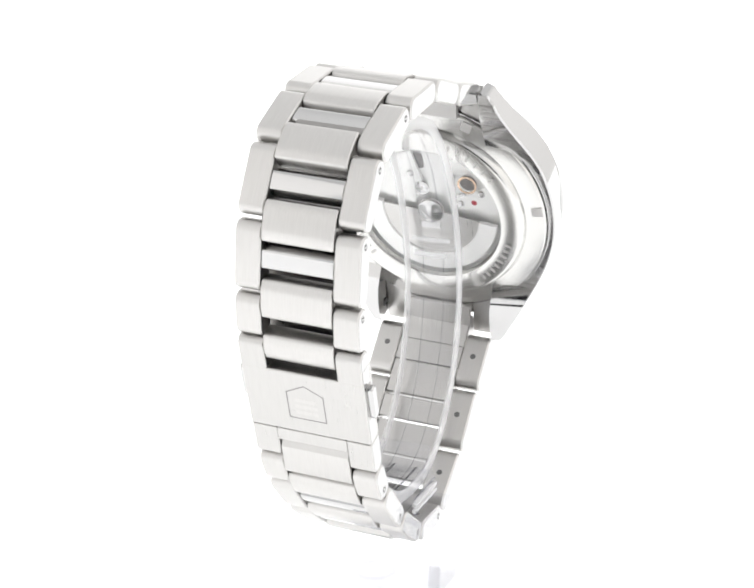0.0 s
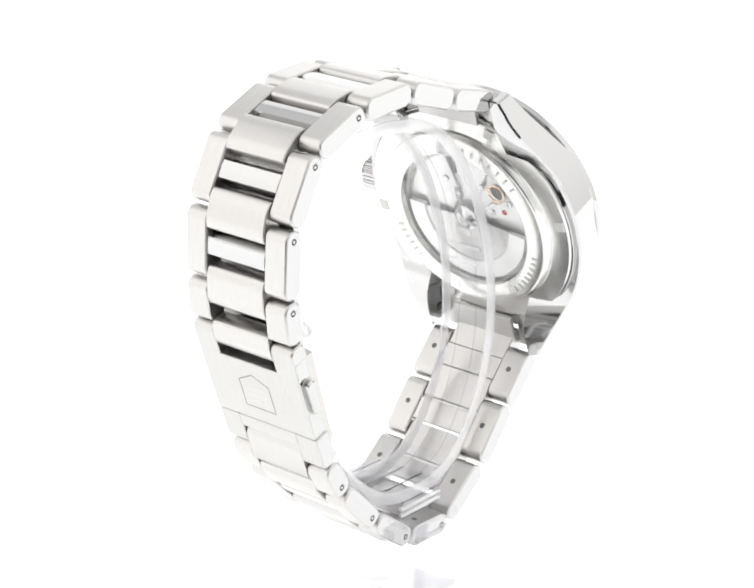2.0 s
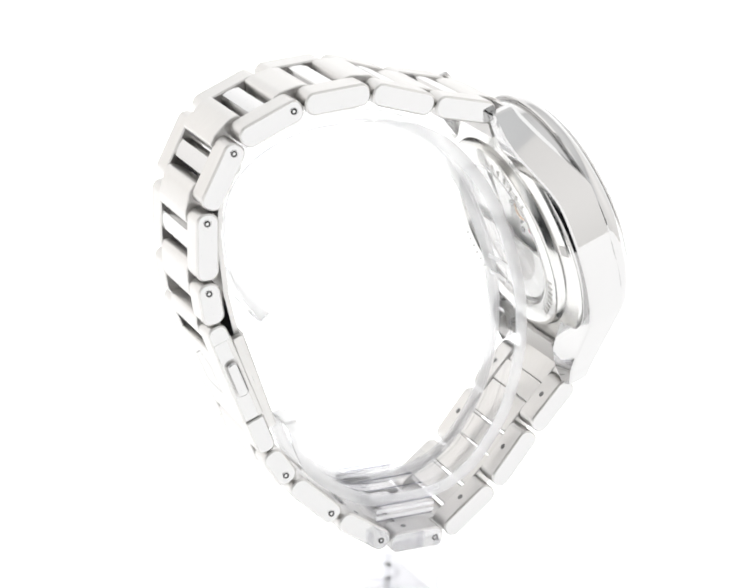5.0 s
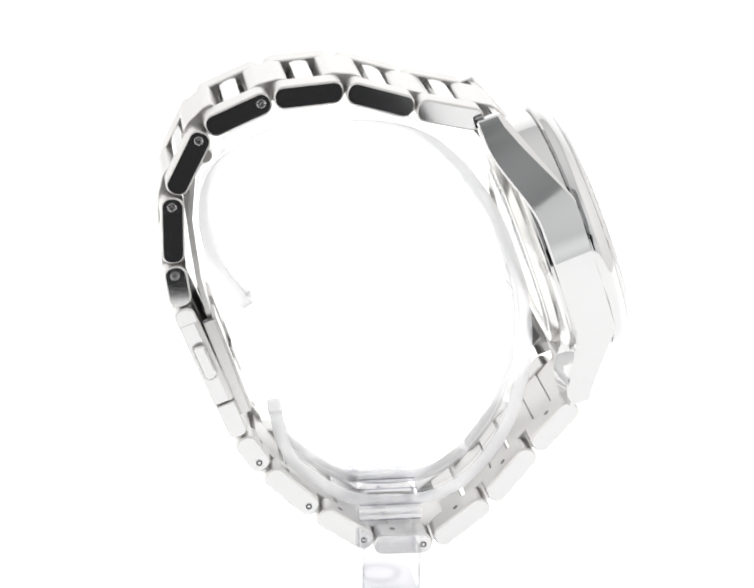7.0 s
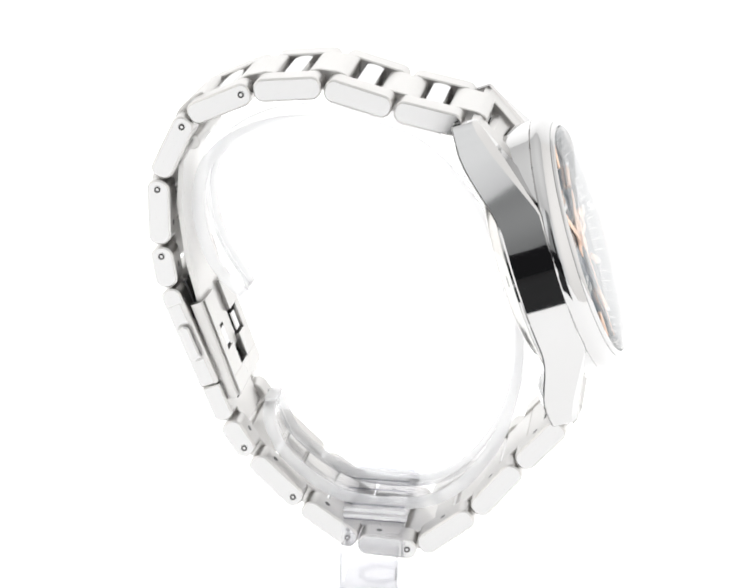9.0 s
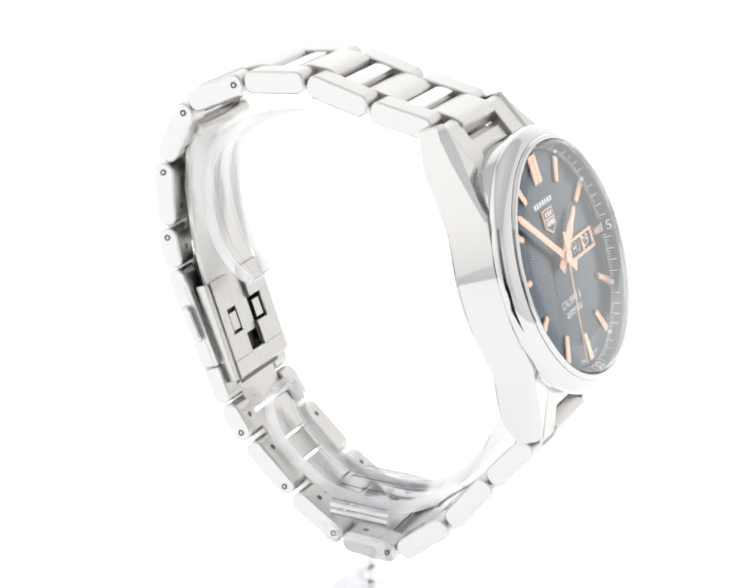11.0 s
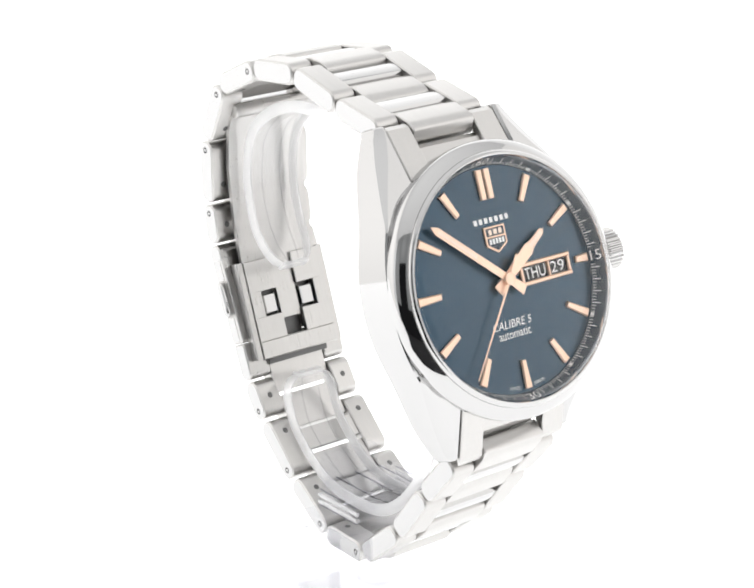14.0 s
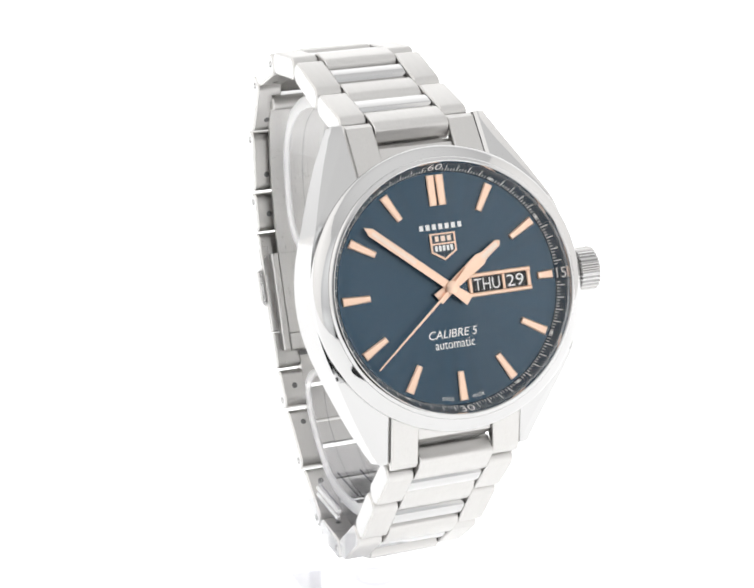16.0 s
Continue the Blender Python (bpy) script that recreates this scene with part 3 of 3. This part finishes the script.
def pins(parent, y, z=0.1):
    for s in (1, -1):
        p = part("pin", PIN, None, parent, "", mm(s * 10.212, y, z, 0, 90 * s, 0))
        part("pin_collar", PIN_COLLAR, None, parent, "", mm(s * 10.215, y, z, 0, 90 * s, 0))
        part("pin_well", PIN_WELL, None, parent, "", mm(s * 10.215, y, z, 0, 90 * s, 0))


def build_link(a, b, pin, i):
    m, ln = link_frame(a, b)
    m = width(i) @ m
    key = round(min(ln, 11.1), 1) if ln > 9 else round(ln, 1)
    if key not in SIDE:
        SIDE[key], CHEEK[key] = side_mesh(key), cheek_mesh(key)
    if ln > 9:
        link = part("bracelet_link", BAR, None, watch, "polished bar between two brushed side plates", m)
    else:
        link = part("bracelet_link", SIDE[key], None, watch, "short brushed half link", m)
        part("polished_face", CHEEK[key], None, link)
    if ln > 9:
        part("bar_back", BAR_BACK, None, link)
    for s in (0, 180) if ln > 9 else (180,):
        part("side_plate", SIDE[key], None, link, "", mm(0, 0, 0, 0, 0, s))
        part("polished_face", CHEEK[key], None, link, "", mm(0, 0, 0, 0, 0, s))
    for s in (8, -8):
        part("pin_slot", DIMPLE, None, link, "", mm(s, 0.5 if i > 11 else (ln / 2 - 3.4) * (1 if pin <= 0 else -1), -THICK - 0.01))
    if pin:
        pins(link, pin * (key / 2 - 1.75))
    return link


def build_bracelet():
    k = len(JOINTS)
    for i in range(k - 1):
        if i == 7:
            continue
        pin = -1 if 3 <= i <= 6 else 1 if 8 <= i <= 11 else 0
        build_link(JOINTS[i], JOINTS[i + 1], pin, i)
    for i, j in enumerate(JOINTS):
        if i in (7, 8):
            continue
        p = JOINTS[i - 1] if i > 0 else (j[0] - 3.5, j[1] + 5.5)
        q = JOINTS[i + 1] if i < k - 1 else (j[0] + 3.5, j[1] + 5.5)
        dp, dq = Vector(p) - Vector(j), Vector(q) - Vector(j)
        u = (dq.normalized() - dp.normalized()).normalized() * 3
        m, ln = link_frame((j[0] - u.x, j[1] - u.y), (j[0] + u.x, j[1] + u.y))
        if i == 6:
            m = m @ mm(0, 0.6, 0)
        part("center_plate", CENTER, None, watch, "brushed steel centre link", width(i) @ m)


build_bracelet()


def build_end_links():
    for s in (1, -1):
        def prof(y0, y1, drop, floor):
            pts = [(y0, floor), (y1, floor - 0.6), (y1 + 0.25, slope(y1) - drop - 0.9), (y1 - 0.3, slope(y1) - drop), (y0, slope(y0) - drop)]
            return [(s * y, z) for y, z in pts]
        mid = part("end_link", prism(prof(16.5, 21.9, 0.95, -6.8), -5.9, 5.9, 0.12), STEEL_BRUSHED, watch, "solid brushed end link between the lugs")
        part("end_link_tongue", block(-5.92, 5.92, min(s * 19.5, s * 24.6), max(s * 19.5, s * 24.6), -9.3, -8.5, 0.1), ENGRAVED, mid)
        for sx in (1, -1):
            part("end_link_wing", prism(prof(16.5, 25.4, 0.25, -7.2), sx * 5.95, sx * 10.28, 0.15), STEEL_BRUSHED, mid)


build_end_links()


def build_clasp():
    a, b = JOINTS[7], JOINTS[8]
    m, ln = link_frame(a, b)
    m = width(7) @ m
    h = ln / 2
    # cover with a slot at its upper end for the centre plate
    split = h - 6.6
    cover = part("clasp", prism(rounded(-h + 5.2, -1.0, split, 1.75, (0.3, 0.3, 0.4, 0.3), 3), -10.3, 10.3, 0.25), STEEL_SATIN, watch, "folding clasp with a plain brushed cover", m)
    for s in (1, -1):
        part("clasp_horn", prism(rounded(-h + 0.1, -1.55, -h + 5.4, 1.72, (1.4, 0.2, 0.1, 1.3), 5), s * 5.95, s * 10.28, 0.2), STEEL_SATIN, cover)
        part("clasp_wall", prism(rounded(-h + 2.4, -1.6, split, -0.6, (0.2, 0.6, 0.1, 0.1), 3), s * 8.9, s * 10.25, 0.12), STEEL_SATIN, cover)
        part("button_slot", prism(rounded(-3.35, -1.1, 3.35, 1.25, 0.9, 4), s * 10.2, s * 10.33), ENGRAVED, cover, "", mm(0, -2.5, 0))
        part("clasp_face", prism(rounded(-h + 2.9, -0.75, split - 0.3, 1.45, 0.2, 2), s * 10.2, s * 10.315), STEEL_POLISHED, cover)
        part("clasp_face", prism(rounded(-h + 0.35, -1.3, -h + 2.8, 1.45, (1.2, 0.1, 0.1, 1.1), 5), s * 10.2, s * 10.295), STEEL_POLISHED, cover)
        part("clasp_face", prism(rounded(split + 0.35, -1.25, h - 0.45, 1.35, (0.1, 1.0, 1.0, 0.1), 5), s * 10.2, s * 10.265), STEEL_POLISHED, cover)
        part("push_button", prism(rounded(-3.0, -0.75, 3.0, 0.95, 0.7, 4), s * 10.1, s * 11.25, 0.25), STEEL_POLISHED, cover, "polished push button", mm(0, -2.5, 0))
        part("end_cheek", prism(rounded(split + 0.15, -1.5, h - 0.2, 1.6, (0.2, 1.2, 1.2, 0.2), 5), s * 5.95, s * 10.25, 0.2), STEEL_SATIN, cover)
    part("end_block", prism(rounded(split + 0.15, -1.2, split + 2.6, 1.58, 0.2, 3), -5.95, 5.95, 0.1), STEEL_SATIN, cover)
    part("end_plate", prism([(split + 3.2, -1.2), (h + 3.1, -1.2), (h + 3.1, 1.2), (h + 2.6, 1.5), (split + 4.1, 1.5), (split + 3.2, 0.9)], -5.85, 5.85, 0.12), STEEL_BRUSHED, cover)
    # dark plate paints in the shade inside the clasp's slot
    part("slot_shade_plate", block(-6.2, 6.2, -h + 0.4, -h + 5.6, -1.75, -1.4, 0.1), STEEL_DARK, cover)
    part("center_plate", CENTER_SHORT, None, cover, "", mm(0, -h + 1.3, 0))
    pins(cover, -h + 1.6)
    pins(cover, split - 2.4, -0.2)
    pins(cover, h - 1.7)
    # recessed shield on the cover, plain inside
    outline = [(-3.2, -2.1), (0.0, -3.8), (3.2, -2.1), (3.2, 3.2), (-3.2, 3.2)]
    bm = bmesh.new()
    small = [(x * 0.94, y * 0.94) for x, y in outline]
    lo = [bm.verts.new((x, y, 1.76)) for x, y in outline]
    hi = [bm.verts.new((x, y, 1.755)) for x, y in small]
    for i in range(5):
        j = (i + 1) % 5
        bm.faces.new((lo[i], lo[j], hi[j], hi[i]))
    part("shield_outline", bm, MOVEMENT_DARK, cover, "", mm(0, -0.75, 0))
    for y in (-0.6, 0.6, 1.8):
        part("engraved_bar", block(-1.9, 1.9, y - 0.35, y + 0.35, 1.755, 1.765, 0), STEEL_BRUSHED, cover, "", mm(0, -0.75, 0))
    # folding blade along the inside
    path = [(34.5, -50.6), (31.8, -53.4), (25.6, -56.2), (16.3, -58.3), (8.8, -59.0), (-1.8, -58.9), (-6.5, -58.6), (-9.8, -59.2)]
    def strip(x0, x1, pts, t):
        bm = bmesh.new()
        rows = []
        for i, (y, z) in enumerate(pts):
            p, q = pts[max(i - 1, 0)], pts[min(i + 1, len(pts) - 1)]
            ty, tz = q[0] - p[0], q[1] - p[1]
            ln = math.hypot(ty, tz)
            ny, nz = -tz / ln * t, ty / ln * t
            rows.append([bm.verts.new(v) for v in ((x0, y, z), (x1, y, z), (x1, y + ny, z + nz), (x0, y + ny, z + nz))])
        for c, d in zip(rows, rows[1:]):
            for i in range(4):
                j = (i + 1) % 4
                bm.faces.new((c[i], c[j], d[j], d[i]))
        bm.faces.new(rows[0])
        bm.faces.new(rows[-1][::-1])
        return bm
    blade = part("folding_blade", strip(-7.5, -1.9, path[:5], 0.8), STEEL_SATIN, watch, "curved folding blades inside the clasp", angle=50)
    part("blade_rail", strip(1.9, 7.5, path[:5], 0.8), STEEL_SATIN, blade, "", None, 50)
    part("blade_tongue", strip(-1.9, 1.9, path[:5] + [(3.5, -59.0), (-1.3, -59.0)], 0.75), STEEL_SATIN, blade, "", None, 50)
    low, top = -59.2, -58.35
    plate = part("latch_plate", block(-7.6, 7.6, -7.4, -4.3, low, top, 0.2), STEEL_SATIN, blade, "latch plate with square windows")
    for s in (1, -1):
        for x0, x1, y0, y1 in ((2.05, 7.6, -4.35, -0.3), (5.4, 7.6, -0.35, 4.1), (2.05, 7.6, 4.05, 9.4)):
            part("plate_web", block(s * x0, s * x1, y0, y1, low, top - 0.01, 0.08), STEEL_SATIN, plate)
        part("latch_hook", block(s * 2.6, s * 5.0, 0.1, 3.3, low - 0.9, top - 0.35, 0.2), STEEL_POLISHED, plate)
        # dark plates paint in the shade under the windows and the hinge gap
        part("latch_shade_plate", block(s * 2.0, s * 5.5, -0.4, 4.2, low - 1.2, low - 1.0, 0.0), STEEL_DARK, plate)
        part("plate_wall", block(s * 7.6, s * 8.85, -7.2, 9.5, low - 1.4, top - 0.3, 0.15), STEEL_SATIN, plate)
    part("latch_shade_plate", block(-2.1, 2.1, -4.4, -1.2, low - 1.2, low - 1.0, 0.0), STEEL_DARK, plate)
    part("hinge_shade_plate", block(-6.0, 6.0, -8.4, -7.5, low - 0.6, low - 0.4, 0.0), STEEL_DARK, plate)
    part("hinge_barrel", prism(rounded(33.2, -52.2, 35.6, -49.8, 1.1, 5), -7.5, 7.5, 0.15), STEEL_SATIN, blade)


build_clasp()

# ---- clear display stand; x along the dial's facing, y along the bracelet's width ----
stand = tagged(new("display_stand"), "clear acrylic watch cuff on a small foot, standing on white", "watch stand")
CUFF = [(-21.8, -103.6), (-26.6, -97.0), (-28.8, -88.8), (-27.6, -81.2), (-22.5, -76.0), (-14.4, -73.0), (-4, -72.7), (4.6, -74.2), (11, -78.3), (17, -85.5),
        (21.2, -94.2), (23.8, -102.9), (24.5, -111.5), (23.3, -119.7), (20.6, -126.8), (15, -133.9), (7.3, -137.4), (-4.5, -136.8), (-13.7, -130.8), (-16.9, -125.4), (-17.7, -121.2)]


def smooth_path(pts, n):
    """Catmull-Rom through the points."""
    out = []
    for i in range(len(pts) - 1):
        p0, p1, p2, p3 = (Vector(pts[max(0, min(len(pts) - 1, i + k))]) for k in (-1, 0, 1, 2))
        for k in range(n):
            t = k / n
            out.append(0.5 * (2 * p1 + (p2 - p0) * t + (2 * p0 - 5 * p1 + 4 * p2 - p3) * t * t + (3 * p1 - p0 - 3 * p2 + p3) * t ** 3))
    return out + [Vector(pts[-1])]


def build_stand():
    pts = smooth_path(CUFF, 5)
    rows = []
    n = len(pts)
    for i, p in enumerate(pts):
        a, b = pts[max(i - 1, 0)], pts[min(i + 1, n - 1)]
        d = (b - a).normalized()
        nx, nz = -d.y, d.x
        if nx * (-3 - p.x) + nz * (-104 - p.y) < 0:
            nx, nz = -nx, -nz
        end = min(i, n - 1 - i)
        hw = 5.0 * (1 if end > 4 else math.sqrt(max(0.0, 1 - ((5 - end) / 5.3) ** 2)) * 0.75 + 0.25)
        rows.append((p, nx, nz, hw))
    def band(section, closed_end=True):
        bm, made = bmesh.new(), []
        for p, nx, nz, hw in rows:
            made.append([bm.verts.new((p.x + nx * h, y - 1.4, p.y + nz * h)) for y, h in section(hw)])
        k = len(made[0])
        for a, b in zip(made, made[1:]):
            for i in range(k):
                j = (i + 1) % k
                bm.faces.new((a[i], a[j], b[j], b[i]))
        bm.faces.new(made[0])
        bm.faces.new(made[-1][::-1])
        return bm
    cuff = part("cuff", band(lambda w: [(-w + 0.5, 0.1), (w - 0.5, 0.1), (w - 0.5, 1.4), (-w + 0.5, 1.4)]), ACRYLIC_BAND, stand, "clear open ring with raised rims", angle=50)
    for sgn in (1, -1):
        rim = lambda w, q=sgn: [(q * (w - 0.5), 0.0), (q * (w - 0.1), 0.0), (q * w, 0.15), (q * w, 1.75), (q * (w - 0.15), 2.0), (q * (w - 0.45), 2.0), (q * (w - 0.6), 1.8)]
        part("rim", band(rim), ACRYLIC_RIM, cuff, "raised rim with its edge light painted in", angle=50)
    for lane in (-0.42, 0.3):
        part("cuff_groove", band(lambda w, q=lane: [(q * w, 1.42), (q * w + 0.16, 1.42), (q * w + 0.16, 1.5), (q * w, 1.5)]), ACRYLIC_FOOT, cuff, "fine groove along the ring", angle=50)
    for k in (0, -1):
        p, nx, nz, hw = rows[k]
        bm = prism(rounded(-hw - 0.2, -0.1, hw + 0.2, 2.1, 0.5, 3), -0.35, 0.35, 0.12, "yzx")
        turn_y = math.degrees(math.atan2(nx, nz))
        part("cuff_tip", bm, ACRYLIC_RIM, cuff, "", mm(p.x, -1.4, p.y, 0, turn_y, 0))
    # moulded maker's mark on the ring's back, as plain bars
    for k, (u, v) in enumerate(((1.6, 0.5), (3.4, 0.35), (2.8, 0.35))):
        part("moulded_bar", block(-0.15, 0.15, -u, u, -v, v, 0.05), ACRYLIC_RIM, cuff, "", mm(21.6, -1.4, -97.0 - 2.6 * k))
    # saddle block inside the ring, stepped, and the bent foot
    part("saddle", prism(rounded(-3.6, -138.2, 6.6, -134.9, 0.4, 3), -8.3, 7.4, 0.4, "xzy"), ACRYLIC_SHEEN, stand)
    part("saddle_step", prism(rounded(-3.4, -141.4, 6.5, -138.7, (1.2, 1.2, 0.3, 0.3), 4), -12.9, 7.2, 0.4, "xzy"), ACRYLIC_SHEEN, stand)
    part("leg", prism(rounded(-3.4, -152.7, 5.9, -141.6, 0.5, 3), -13.2, -11.2, 0.3, "xzy"), ACRYLIC_FOOT, stand)
    # grey strips paint in the dark lines refracted by the block
    for y in (-5.2, -1.2, 3.6):
        part("groove", block(-3.4, 6.4, y - 0.12, y + 0.12, -135.0, -134.8, 0), ACRYLIC_EDGE, stand)
    # moulded ribs across both faces of the block, with painted grey refraction lines
    for y in (-8.5, 7.6):
        for z in (-136.2, -138.9):
            part("groove", block(-3.5, 6.5, y - 0.1, y + 0.1, z - 0.12, z + 0.12, 0), ACRYLIC_EDGE, stand)
        for z in (-137.2, -138.35):
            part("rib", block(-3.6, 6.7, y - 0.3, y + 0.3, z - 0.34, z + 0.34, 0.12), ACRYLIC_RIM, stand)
    for x0, x1, z0, z1, y0, y1 in ((-6.1, -3.75, -136.0, -131.1, -6.6, 3.8), (6.75, 9.1, -136.4, -131.6, -6.6, 3.8)):
        part("saddle_pad", prism(rounded(x0, z0, x1, z1, 0.25, 2), y0, y1, 0.15, "xzy"), ACRYLIC_SHEEN, stand)
    foot = part("foot", prism(rounded(-4.5, -13.4, 6.9, 6.2, 1.0, 4), -157.95, -152.8, 0.4, "xyz"), ACRYLIC_FOOT, stand)
    part("foot_ring", lathe(ring_profile(2.6, 3.6, -152.75, -152.3, 0.15), 40, closed=True), ACRYLIC_BLOCK, foot, "", mm(1.2, 0, 0))
    # tinted strips paint in the refracted edge lines of foot and leg
    part("foot_edge", prism(rounded(-4.5, -13.4, 6.9, 6.2, 1.0, 4), -152.79, -152.55, 0.1, "xyz"), ACRYLIC_BLOCK, foot)
    for x in (-3.4, 5.9):
        part("leg_edge", block(x - 0.2, x + 0.2, -13.3, -11.1, -152.5, -142.0, 0.1), ACRYLIC_BLOCK, stand)


build_stand()


# ---- movement ----
def motions():
    rows = [k / 10 for k in range(161)]
    walk(watch, [(t, turn(t) @ WATCH) for t in rows])
    walk(stand, [(t, turn(t)) for t in rows])
    walk(second_hand, [(t, pose(0, 0, 0, 0, 0, -(118.8 + 7.0 * t))) for t in rows])


motions()
